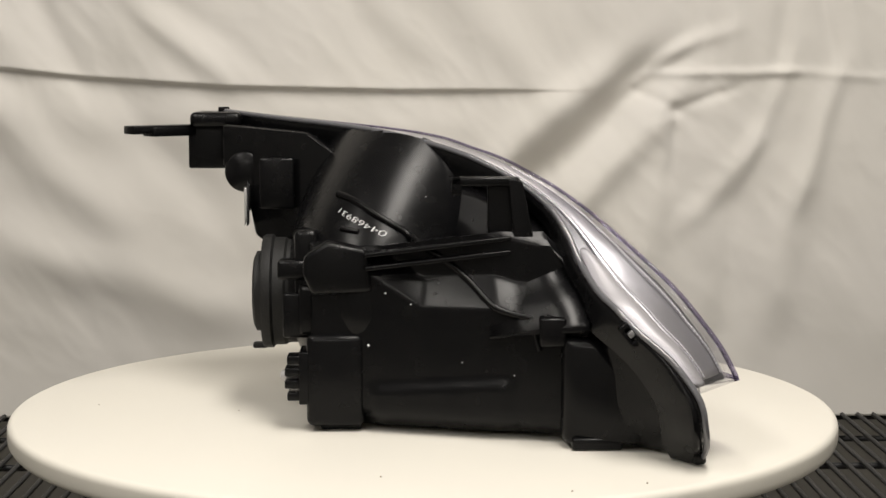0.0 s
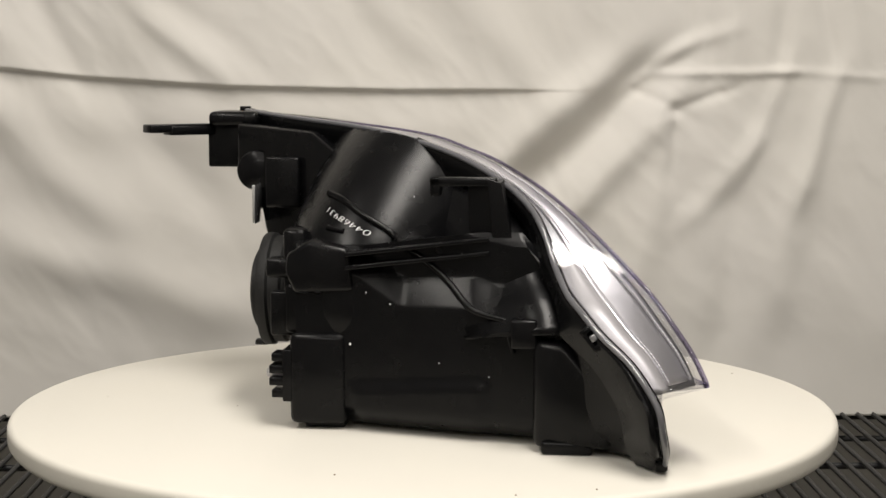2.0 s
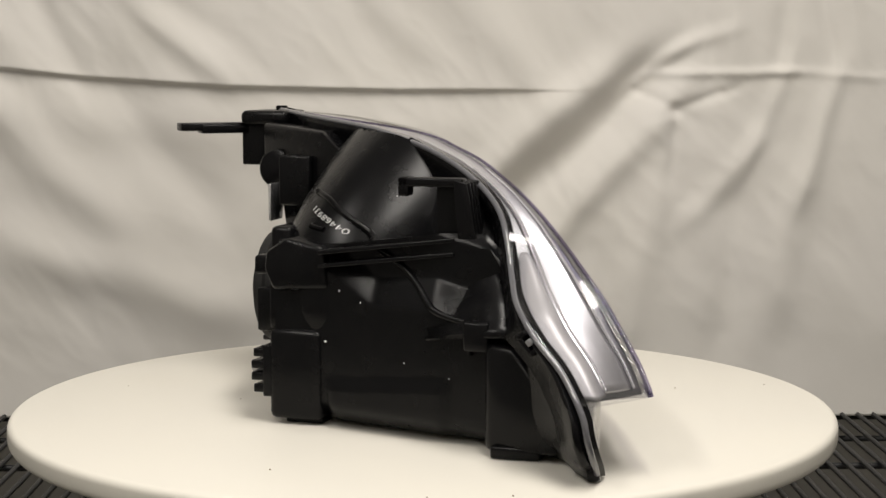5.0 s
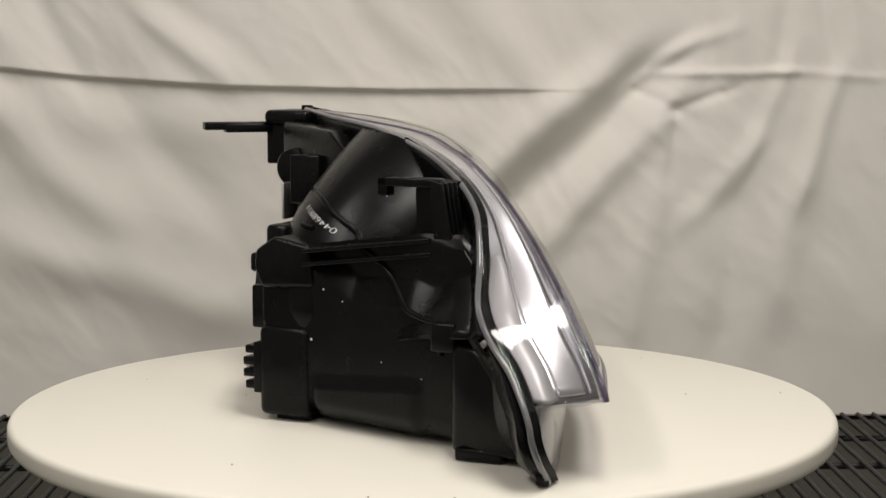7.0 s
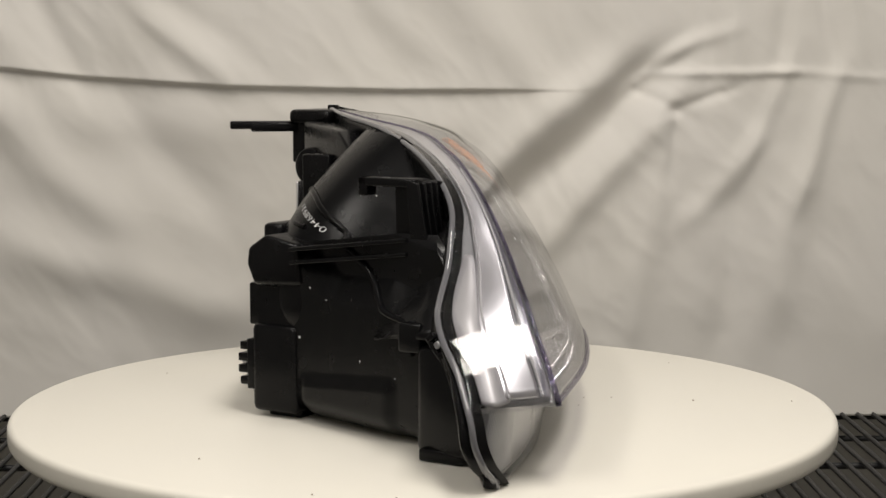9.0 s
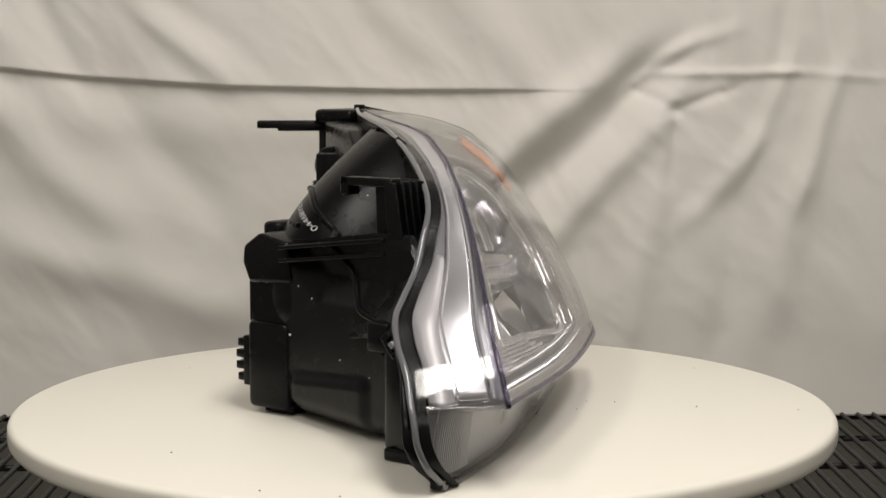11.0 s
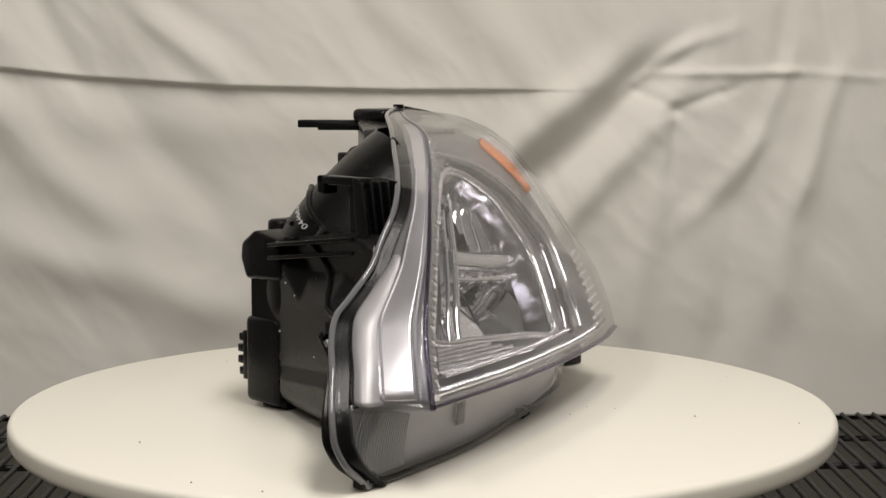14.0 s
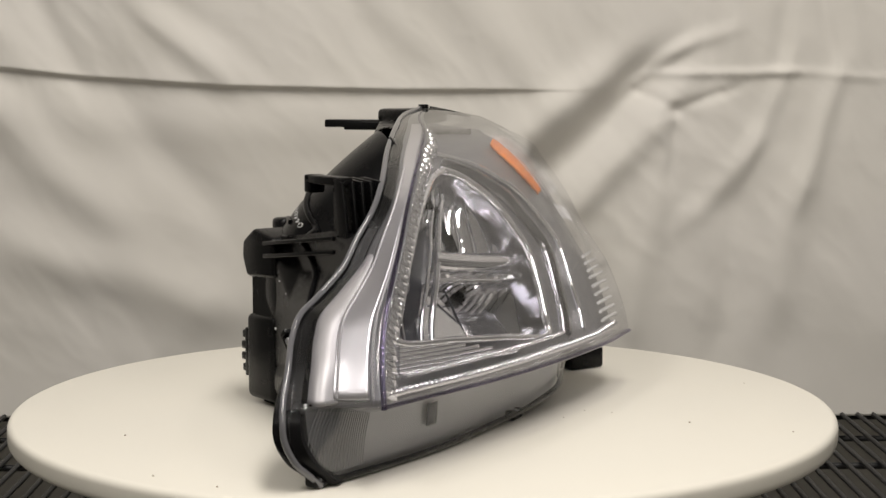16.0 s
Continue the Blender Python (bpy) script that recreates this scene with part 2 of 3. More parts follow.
def build_backdrop():
    """A hung off-white cloth with a sewn crease, long diagonal folds and fine creases."""
    xs = np.concatenate([np.linspace(-0.95, -0.55, 40, endpoint=False), np.linspace(-0.55, 0.55, 340), np.linspace(0.55, 0.95, 41)[1:]])
    zs = np.concatenate([np.linspace(SHELF_Z - 0.004, 0.25, 130), np.linspace(0.25, 0.295, 50)[1:], np.linspace(0.295, 0.40, 44)[1:], np.linspace(0.40, 0.92, 50)[1:]])
    X, Z = np.meshgrid(xs, zs)
    Y = np.zeros_like(X)
    for x0, z0, x1, z1, w, h in FOLDS:
        dx, dz = x1 - x0, z1 - z0
        L = math.hypot(dx, dz)
        s = ((X - x0) * dx + (Z - z0) * dz) / L
        d = ((X - x0) * dz - (Z - z0) * dx) / L + 0.13 * w * np.sin(s * 38 + x0 * 50)
        end = np.maximum(0, np.maximum(-s, s - L))
        Y -= (1.15 if w > 0.016 else 1.0) * h * np.exp(-(d / w) ** 2 - (end / (2.2 * w + 0.008)) ** 2)
    crease = np.interp(X, [-0.95, -0.468, -0.374, -0.218, -0.03, 0.113, 0.95], [0.30, 0.2866, 0.276, 0.266, 0.2616, 0.2616, 0.262])
    k = 1 / (1 + np.exp(-np.clip((Z - crease) / 0.0009, -40, 40)))
    fade = 1 / (1 + np.exp(np.clip((X - 0.11) / 0.03, -40, 40)))
    Y -= fade * 0.0085 * k * np.exp(-np.maximum(0, Z - crease) / 0.07)
    Y -= fade * 0.004 * np.exp(-((Z - crease + 0.045) / 0.03) ** 2)
    for j in range(len(zs)):
        for i in range(len(xs)):
            x, z = xs[i], zs[j]
            wx = x + 0.04 * noise.noise(Vector((x * 5, z * 5, 1.3)))
            Y[j, i] += 0.012 * noise.noise(Vector((x * 2.6, z * 2.0, 3.1))) + 0.0030 * noise.noise(Vector((wx * 6 + z * 5, z * 3 - wx * 2, 7.7))) \
                + 0.0013 * noise.noise(Vector((wx * 22 + z * 16, z * 9 - wx * 6, 2.2)))
            a, b = wx * 0.8 + z * 0.6, z * 0.8 - wx * 0.6
            patch = 0.35 + 0.65 * max(0.0, noise.noise(Vector((x * 3.3 + 5, z * 4.1, 0.4))) + 0.35)
            for freq, amp in ((17, 0.0034), (41, 0.0017), (90, 0.0006)):
                Y[j, i] += patch * amp * abs(noise.noise(Vector((a * freq, b * freq * 0.45, freq * 0.37)))) 
    verts = [(xs[i], CLOTH_Y + Y[j, i] * min(1.0, 0.15 + 9 * (zs[j] - SHELF_Z + 0.004)), zs[j]) for j in range(len(zs)) for i in range(len(xs))]
    ob = mesh_object("backdrop_cloth", verts, grid_faces(len(xs), len(zs)), CLOTH)
    solid(ob, 0.0015)
    tagged(ob, "creased off-white cotton backdrop hanging behind the turntable", "backdrop", kind="structure")


def build_shelf():
    """Black wire shelf: lengthwise wires on cross bars between two edge rails."""
    shelf = tagged(new("wire_shelf"), "black coated wire shelf under the turntable", "shelf")
    x0, x1, y0, y1 = -0.75, 0.75, -0.55, 0.45
    me = None
    k = 0
    x = x0 + 0.012
    while x < x1:
        if me is None:
            ob = part("wire", tube_bm([(0, y0, 0), (0, y1, 0)], 0.0026, 8), WIRE, shelf, smooth=60)
            me = ob.data
        else:
            ob = new("wire", me)
            ob.parent = shelf
        ob.location = (x, 0, SHELF_Z - 0.0026)
        x += 0.0178
    for y in (y0, -0.2, 0.21, y1 - 0.004):
        part("cross_bar", tube_bm([(x0, y, SHELF_Z - 0.0085), (x1, y, SHELF_Z - 0.0085)], 0.0034, 8), WIRE, shelf, smooth=60)
    for y in (y0, y1 - 0.004):
        part("edge_rail", tube_bm([(x0, y, SHELF_Z - 0.034), (x1, y, SHELF_Z - 0.034)], 0.0034, 8), WIRE, shelf, smooth=60)
    for sx in (x0, x1):
        for sy in (y0, y1):
            part("post", tube_bm([(sx, sy, -0.95), (sx, sy, SHELF_Z + 0.3)], 0.0125, 16), WIRE, shelf, smooth=60)


def build_turntable():
    table = tagged(new("turntable"), "round cream turntable standing on the wire shelf", "turntable")
    part("base", lathe_bm([(0, SHELF_Z), (0.16, SHELF_Z), (0.165, SHELF_Z + 0.006), (0.165, -0.024), (0, -0.024)]), BLACK, table, "round black motor base", smooth=40)
    R = 0.35
    edge = [(0, -0.020)] + [(R - 0.007 + 0.007 * math.cos(a), -0.013 + 0.007 * math.sin(a)) for a in np.linspace(-math.pi / 2, 0, 6)] \
        + [(R - 0.006 + 0.006 * math.cos(a), -0.006 + 0.006 * math.sin(a)) for a in np.linspace(0, math.pi / 2, 6)] + [(0, 0)]
    top = part("tabletop", lathe_bm(edge, n=160), CREAM, table, "cream laminate disc with a rounded edge", smooth=50)
    rng = random.Random(4)
    bm = bmesh.new()
    for k in range(11):
        r, a = 0.34 * math.sqrt(rng.random()), rng.uniform(0, 2 * math.pi)
        s = rng.uniform(0.0005, 0.0010)
        bmesh.ops.create_icosphere(bm, subdivisions=1, radius=s, matrix=Matrix.Translation((r * math.cos(a), r * math.sin(a), s * 0.3)))
    tagged(part("dust_speck", bm, DUST, top), kind="stuff")
    return top


# ---------------------------------------------------------------- the headlight
# Plan of the headlight on the resting turntable: x towards its nose, y across, z up.
SEAM = [(0.2005, -0.229, 0.002), (0.2018, -0.2400, 0.011), (0.2015, -0.2500, 0.02), (0.1990, -0.2570, 0.035), (0.1960, -0.2570, 0.05), (0.1880, -0.2510, 0.064),
        (0.1750, -0.2395, 0.08), (0.1545, -0.2240, 0.097), (0.1400, -0.2080, 0.1115), (0.1290, -0.1865, 0.1215), (0.1180, -0.1570, 0.14), (0.1100, -0.1390, 0.16), (0.0965, -0.1150, 0.18),
        (0.0696, -0.088, 0.20), (0.0239, -0.0519, 0.22), (-0.0454, 0.0044, 0.235), (-0.1298, 0.0723, 0.243), (-0.184, 0.130, 0.2475)]
RIDGE = [(0.2335, -0.201, 0.058), (0.2223, -0.1950, 0.08), (0.208, -0.1845, 0.10), (0.1919, -0.1699, 0.12), (0.1712, -0.1495, 0.14), (0.1489, -0.1275, 0.16),
         (0.1242, -0.1051, 0.18), (0.0926, -0.0765, 0.20), (0.046, -0.036, 0.22), (-0.022, 0.016, 0.235), (-0.118, 0.080, 0.243), (-0.183, 0.132, 0.2478)]
BULGE = [(0.0975, 0.124, 0.050), (0.0745, 0.136, 0.08), (0.0535, 0.1405, 0.11), (0.0275, 0.1505, 0.14), (0.007, 0.145, 0.17), (-0.0105, 0.134, 0.20),
         (-0.038, 0.135, 0.22), (-0.080, 0.142, 0.235), (-0.134, 0.150, 0.243), (-0.182, 0.134, 0.2478)]
FAR = [(0.045, 0.202, 0.048), (0.0295, 0.2035, 0.08), (0.007, 0.204, 0.11), (-0.0222, 0.2022, 0.14), (-0.055, 0.2077, 0.17), (-0.0925, 0.210, 0.20),
       (-0.1135, 0.203, 0.22), (-0.150, 0.178, 0.235), (-0.170, 0.158, 0.243), (-0.182, 0.138, 0.2478)]


def front(u, v):
    """The lens's front face: u from the ridge to the far edge, v from the lower edge to the top."""
    w = 1 - (1 - v) ** 1.6
    z = 0.058 + (0.2478 - 0.058) * w
    a, b, c = by_height(RIDGE, z), by_height(BULGE, z), by_height(FAR, z)
    mid = 0.5 * a + 0.5 * b
    out = Vector((b - a)[:]).cross(Vector((0, 0, 1)))
    out = np.array((out.normalized() if out.length > 1e-6 else Vector((1, 0, 0)))[:])
    mid = mid + out * 0.010 * min(1.0, 8 * (1 - v))
    q = spline_at((a, mid, b, c), (0.0, 0.42, 0.8, 1.0), u)
    q[2] = z - 0.009 * u * max(0.0, 1 - v * 6)
    return q


def spline_at(points, knots, u):
    i = 0
    while i < len(knots) - 2 and u > knots[i + 1]:
        i += 1
    p = [np.array(q, float) for q in points]
    def slope(k):
        if k == 0:
            return (p[1] - p[0]) / (knots[1] - knots[0])
        if k == len(p) - 1:
            return (p[-1] - p[-2]) / (knots[-1] - knots[-2])
        return (p[k + 1] - p[k - 1]) / (knots[k + 1] - knots[k - 1])
    h = knots[i + 1] - knots[i]
    t = (u - knots[i]) / h
    return (2 * t ** 3 - 3 * t * t + 1) * p[i] + (t ** 3 - 2 * t * t + t) * h * slope(i) + (3 * t * t - 2 * t ** 3) * p[i + 1] + (t ** 3 - t * t) * h * slope(i + 1)


def front_in(u, v, d):
    """A point d metres behind the lens's front face."""
    e = 1e-3
    q = front(u, v)
    a = front(min(u + e, 1), v) - front(max(u - e, 0), v)
    b = front(u, min(v + e, 1)) - front(u, max(v - e, 0))
    n = Vector(a[:]).cross(Vector(b[:]))
    n.normalize()
    if n.x < 0:
        n = -n
    return q - d * np.array(n[:])


def sheet(fn, nu, nv):
    return [fn(i / (nu - 1), j / (nv - 1)) for j in range(nv) for i in range(nu)]


def side(u, v):
    """The lens's side face, from the seam on the housing to the ridge."""
    z = 0.056 + (0.2478 - 0.056) * (1 - (1 - v) ** 1.6)
    return by_height(SEAM, z) * (1 - u) + by_height(RIDGE, z) * u


def skirt(u, v):
    """The lower skirt below the ledge, from the seam round the corner to the far end."""
    z = 0.002 + 0.056 * v
    s = by_height(SEAM, z)
    k = 0.008 * v
    pts = (s, (0.2030 - 0.003 * v, -0.236, z), (0.196 + 0.2 * k, -0.20, z), (0.163 + k, -0.10, z), (0.117 + k, 0.0, z + 0.002 * (1 - v)), (0.096 + k, 0.05, z + 0.006 * (1 - v)),
           (0.076 + k, 0.092, z + 0.016 * (1 - v)), (0.036, 0.118, z + 0.03 * (1 - v)))
    return spline_at(pts, (0, 0.04, 0.12, 0.40, 0.68, 0.82, 0.93, 1.0), u)


def wall_y(x, z):
    """The housing's near wall: a flat upper part, a sloping shoulder, a proud lower part with a sill and a rounded underside."""
    low = -0.118 - 0.30 * max(0.0, x + 0.055)
    high = -0.111 - 0.20 * (x + 0.05)
    edge = np.interp(x, [-0.09, -0.052, 0.0, 0.055, 0.072, 0.13], [0.131, 0.131, 0.101, 0.103, 0.098, 0.094])
    k = min(1.0, max(0.0, (z - edge) / 0.024))
    y = low * (1 - k) + high * k
    sill = min(1.0, max(0.0, (0.040 + 0.10 * (x + 0.04) - z) / 0.008))
    y -= 0.004 * sill * min(1.0, max(0.0, (x + 0.045) / 0.008)) * min(1.0, max(0.0, (0.07 - x) / 0.008))
    return y + 0.030 * max(0.0, 1 - z / 0.022) ** 2


AXIS = Vector((0.3754, 0.8783, 0.2955))
ACROSS = Vector((-0.9195, 0.3931, 0.0))
UPWARD = AXIS.cross(ACROSS)
APEX = Vector((-0.0668, -0.1121, 0.0723))


def bowl(s, a, scale=1.0):
    """A point of the domed bowl: s metres along its rising axis, at angle a round it."""
    r = scale * 0.1108 * (max(s, 0.0) / 0.16) ** 0.3975
    return APEX + AXIS * s + ACROSS * (r * math.cos(a)) + UPWARD * (1.2128 * r * math.sin(a))


def behind(p, gap):
    """Whether p lies at least gap metres behind the lens."""
    z = min(max(p[2], 0.058), 0.2475)
    a, b, c = (by_height(q, z)[:2] for q in (RIDGE, BULGE, FAR))
    for q, r in ((a, b), (b, c)):
        d = r - q
        n = np.array((d[1], -d[0])) / max(1e-6, math.hypot(d[0], d[1]))
        if n @ (np.array(p[:2]) - q) > -gap:
            return False
    return p[2] < 0.238 and (p[2] > 0.075 or p[0] < 0.01)


def bowl_mesh(name, scale, gap, mat, parent, label, ripple=None, n_s=110, n_a=220, reach=0.24, arc=(0, 2 * math.pi)):
    verts, keep = [], []
    for j in range(n_s):
        s = reach * (j / (n_s - 1)) ** 1.6 + 1e-5
        for i in range(n_a):
            a = arc[0] + (arc[1] - arc[0]) * i / (n_a - 1)
            k = scale if ripple is None else scale * ripple(s, a)
            p = bowl(s, a, k)
            verts.append(p)
            keep.append(behind(p, 0.4 * gap if p.y < -0.02 else gap if p.z < 0.19 else 0.5 * gap) and p.z > 0.012)
    faces = [f for f in grid_faces(n_a, n_s) if all(keep[i] for i in f)]
    return mesh_object(name, verts, faces, mat, parent, label)


def seam_frame(n=70):
    """Points along the seam with the direction that leads back over the housing."""
    pts = spline(SEAM, n)
    out = []
    for i, q in enumerate(pts):
        t = Vector(pts[min(i + 1, n - 1)] - pts[max(i - 1, 0)]).normalized()
        p = -(t.cross(Vector((-0.55, -0.83, 0)))).normalized()
        k = min(1.0, max(0.0, (0.128 - q[2]) / 0.035))
        k = k * k * (3 - 2 * k)
        p = (p * (1 - k) + Vector((-0.66, 0.72, -0.20)) * k).normalized()
        w = 0.013 + 0.026 * k * min(1.0, 0.35 + q[2] / 0.03) + 0.010 * math.exp(-((q[2] - 0.226) / 0.022) ** 2)
        out.append((Vector(q), t, p, w))
    return out


ARCH = [(0.18, 0.665), (0.319, 0.608), (0.467, 0.498), (0.555, 0.352), (0.60, 0.21), (0.607, 0.11), (0.595, 0.063), (0.448, 0.087), (0.253, 0.114),
        (0.09, 0.136), (0.082, 0.204), (0.082, 0.289), (0.085, 0.382), (0.10, 0.492), (0.125, 0.612)]


def inside(poly, x, y):
    hit = False
    for (x0, y0), (x1, y1) in zip(poly, poly[1:] + poly[:1]):
        if (y0 > y) != (y1 > y) and x < x0 + (y - y0) / (y1 - y0) * (x1 - x0):
            hit = not hit
    return hit


def build_front(lamp):
    """The clear lens and the metallised parts behind it."""
    lens = mesh_object("lens", sheet(front, 60, 50), grid_faces(60, 50), LENS, lamp, "clear polycarbonate front lens")
    solid(lens, 0.003)
    solid(mesh_object("lens_side", sheet(side, 14, 50), grid_faces(14, 50), LENS, lens, "clear side of the lens"), 0.003)
    solid(mesh_object("lens_skirt", sheet(skirt, 110, 14), grid_faces(110, 14), LENS, lens, "clear lower skirt of the lens"), 0.003)
    ledge = sheet(lambda u, v: front(u, 0) * (1 - v) + skirt(0.06 + 0.93 * u, 1.0) * v, 60, 4)
    solid(mesh_object("lens_ledge", ledge, grid_faces(60, 4), LENS, lens, "clear ledge between lens and skirt"), 0.002)
    part("lens_edge", tube_bm([side(1, v) for v in np.linspace(0, 0.96, 60)], [0.0021 - 0.0012 * k / 59 for k in range(60)], 8), EDGE, lens, "violet-tinted moulded edge", smooth=80)
    part("lens_lower_edge", tube_bm([front(u, 0) for u in np.linspace(0, 1, 60)], 0.0016, 8), EDGE, lens, "violet-tinted lower edge", smooth=80)
    rim = [front(1, v) for v in np.linspace(0.0, 1, 40)]
    part("far_rim", tube_bm([tuple(q) for q in rim[33:]], 0.0022, 8), BLACK, lens, "black rim strip", smooth=80)

    # bezel with the arched opening
    gap = 0.014
    nu, nv = 130, 104
    poly = [tuple(q) for q in spline(ARCH + ARCH[:1], 90)]
    uv = [(0.02 + 0.96 * i / (nu - 1), 0.015 + 0.95 * j / (nv - 1)) for j in range(nv) for i in range(nu)]
    verts = [front_in(u, v, gap) for u, v in uv]
    faces = [f for f in grid_faces(nu, nv) if not all(inside(poly, *uv[i]) for i in f)]
    solid(mesh_object("bezel", verts, faces, GREY, lamp, "grey metallised bezel with an arched opening"), 0.0015)
    ring = [front_in(u, v, gap - 0.001) for u, v in poly[:-1]]
    part("arch_ring", tube_bm(ring, 0.0032, 10, closed=True), CHROME, lamp, "chrome ring round the main reflector", smooth=80)
    # wall of the opening
    wall = [front_in(u, v, gap - 0.001 + d * (0.3 + 0.7 * min(1.0, max(0.0, (u - 0.10) / 0.2)))) for d in (0.0, 0.006, 0.012, 0.019, 0.026) for u, v in poly[:-1]]
    mesh_object("opening_wall", wall, grid_faces(len(ring), 5, closed=True), DARKCHROME, lamp, "dark chrome wall of the opening")
    # outer silver trim arc
    arc = [front_in(u, v, gap - 0.002) for u, v in spline([(0.126, 0.735), (0.353, 0.675), (0.60, 0.545), (0.702, 0.393), (0.746, 0.244), (0.759, 0.14), (0.761, 0.05)], 60)]
    part("trim_arc", tube_bm(arc, [0.0028] * 60, 8), CHROME, lamp, "bright chrome trim arc", smooth=80)
    arc = [front_in(u, v, gap + 0.001) for u, v in spline([(0.16, 0.70), (0.335, 0.64), (0.53, 0.52), (0.63, 0.37), (0.675, 0.23), (0.685, 0.12), (0.68, 0.055)], 60)]
    part("inner_arc", tube_bm(arc, [0.0075] * 60, 10), DARKCHROME, lamp, "broad dark chrome arch", smooth=80)

    # main reflector: scalloped above, a round bar across it, plain panels below, a recess painted dark round the bulb
    u0, u1, v0, v1 = 0.02, 0.74, 0.03, 0.84
    def split(v):
        return 0.30 + 0.10 * max(0.0, (0.27 - v) / 0.17) ** 0.8
    def dish(u, v):
        w = v + 0.18 * (u - 0.42)
        d = 0.026 + 0.012 * (1 - ((u - 0.40) / 0.36) ** 2)
        if u < 0.225 and w < 0.45:
            return d + 0.004
        if w > 0.358:
            f = ((u + 0.35 * (w - 0.358) ** 1.3) / 0.068) % 1.0
            d -= 0.0062 * (1 - (2 * f - 1) ** 2) - 0.004 + 0.012 * min(1.0, (w - 0.358) / 0.4)
        elif w > 0.284:
            d -= 0.013 * math.sqrt(max(0.0, 1 - ((w - 0.321) / 0.037) ** 2))
        elif w > 0.262:
            d -= 0.006 * ((u / 0.058) % 1.0)
        else:
            d += 0.008 - 0.075 * (0.262 - w)
            if u > split(v):
                d += 0.004 + 0.035 * (u - split(v))
        return d
    nu, nv = 150, 130
    uv = [(u0 + (u1 - u0) * i / (nu - 1), v0 + (v1 - v0) * j / (nv - 1)) for j in range(nv) for i in range(nu)]
    mid_u, mid_v = 0.34, 0.33
    wide = [(mid_u + (u - mid_u) * 1.28, mid_v + (v - mid_v) * 1.22) for u, v in poly]
    verts = [front_in(u, v, dish(u, v)) for u, v in uv]
    every = [f for f in grid_faces(nu, nv) if any(inside(wide, *uv[i]) for i in f)]
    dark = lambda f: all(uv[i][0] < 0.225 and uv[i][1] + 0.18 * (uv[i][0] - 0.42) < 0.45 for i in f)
    mesh_object("reflector", verts, [f for f in every if not dark(f)], MIRROR, lamp, "chrome reflector with scalloped facets", sharp=40)
    # slate colour stands in for the shade inside the recess
    mesh_object("bulb_recess", verts, [f for f in every if dark(f)], SLATE, lamp, "recess round the bulb, its shade painted dark", sharp=40)
    tilt = lambda u, w: w - 0.18 * (u - 0.42)
    part("reflector_rib", tube_bm([front_in(u, tilt(u, 0.262), 0.0285) for u in np.linspace(0.24, 0.66, 24)], 0.0014, 8), CHROME, lamp, "thin chrome rib", smooth=60)
    part("reflector_edge", tube_bm([front_in(0.236 + 0.03 * (v - 0.3), v, 0.0265) for v in np.linspace(0.10, 0.56, 24)], 0.0028, 8), CHROME, lamp, "upright chrome edge", smooth=60)
    part("reflector_edge", tube_bm([front_in(0.205 + 0.03 * (v - 0.3), v, 0.0275) for v in np.linspace(0.10, 0.54, 24)], 0.0016, 8), CHROME, lamp, "upright chrome edge", smooth=60)
    part("reflector_line", tube_bm([front_in(split(v), v, 0.0375) for v in np.linspace(0.27, 0.09, 20)], 0.0010, 8), SLATE, lamp, "dark dividing line", smooth=60)
    for k in range(3):
        part("recess_fin", tube_bm([front_in(0.11 + 0.045 * k + 0.03 * f, 0.20 - 0.10 * f, 0.034) for f in np.linspace(0, 1, 8)], 0.0012, 6), CHROME, lamp, "thin chrome fin", smooth=60)
    c = Vector(front_in(0.125, 0.305, 0.036))
    m = Matrix.Translation(c) @ Vector((0.8, 0.3, 0.1)).to_track_quat("Z", "Y").to_matrix().to_4x4()
    part("bulb_shield", lathe_bm([(0.0, 0.009), (0.005, 0.0082), (0.008, 0.004), (0.0095, -0.002), (0.0095, -0.012)], m, 24), CHROME, lamp, "chrome cap before the bulb", smooth=60)
    part("bulb_ring", lathe_bm([(0.0095, -0.002), (0.0150, 0.000), (0.0165, -0.004), (0.0165, -0.014)], m, 32), GREY, lamp, "grey ring round the bulb", smooth=60)

    # amber turn lamp with clear ribs beside it, their glints painted as white
    way = spline([(0.625, 0.780), (0.69, 0.725), (0.75, 0.645), (0.785, 0.565), (0.792, 0.49)], 30)
    def amber(u, v):
        i = v * 29
        q = way[min(int(i), 28)] * (1 - i + min(int(i), 28)) + way[min(int(i), 28) + 1] * (i - min(int(i), 28))
        wide = 0.016 + 0.036 * math.sin(math.pi * min(1.0, 0.12 + 0.85 * v))
        return front_in(q[0] + (u - 0.5) * wide * 1.5, q[1] + (u - 0.5) * wide, 0.0095 + 0.003 * abs(2 * u - 1) ** 2 + 0.0007 * (int(i * 1.5) % 2))
    solid(mesh_object("turn_lamp", sheet(amber, 12, 60), grid_faces(12, 60), AMBER, lamp, "amber turn signal cover", sharp=30), 0.002)
    for k in range(9):
        way = spline([(0.580 + 0.026 * k, 0.785 - 0.004 * k), (0.69 + 0.030 * k, 0.69 - 0.004 * k), (0.745 + 0.030 * k, 0.57), (0.765 + 0.027 * k, 0.455)], 24)
        part("optic_rib", tube_bm([front_in(min(u, 0.99), v, 0.005) for u, v in way], 0.00045, 6), GLINT_WHITE, lamp, "clear moulded rib, its glint painted white", smooth=80)
    for k in range(6):
        way = [(0.80 + 0.022 * k, 0.42 - 0.006 * k), (0.805 + 0.022 * k, 0.365 - 0.006 * k)]
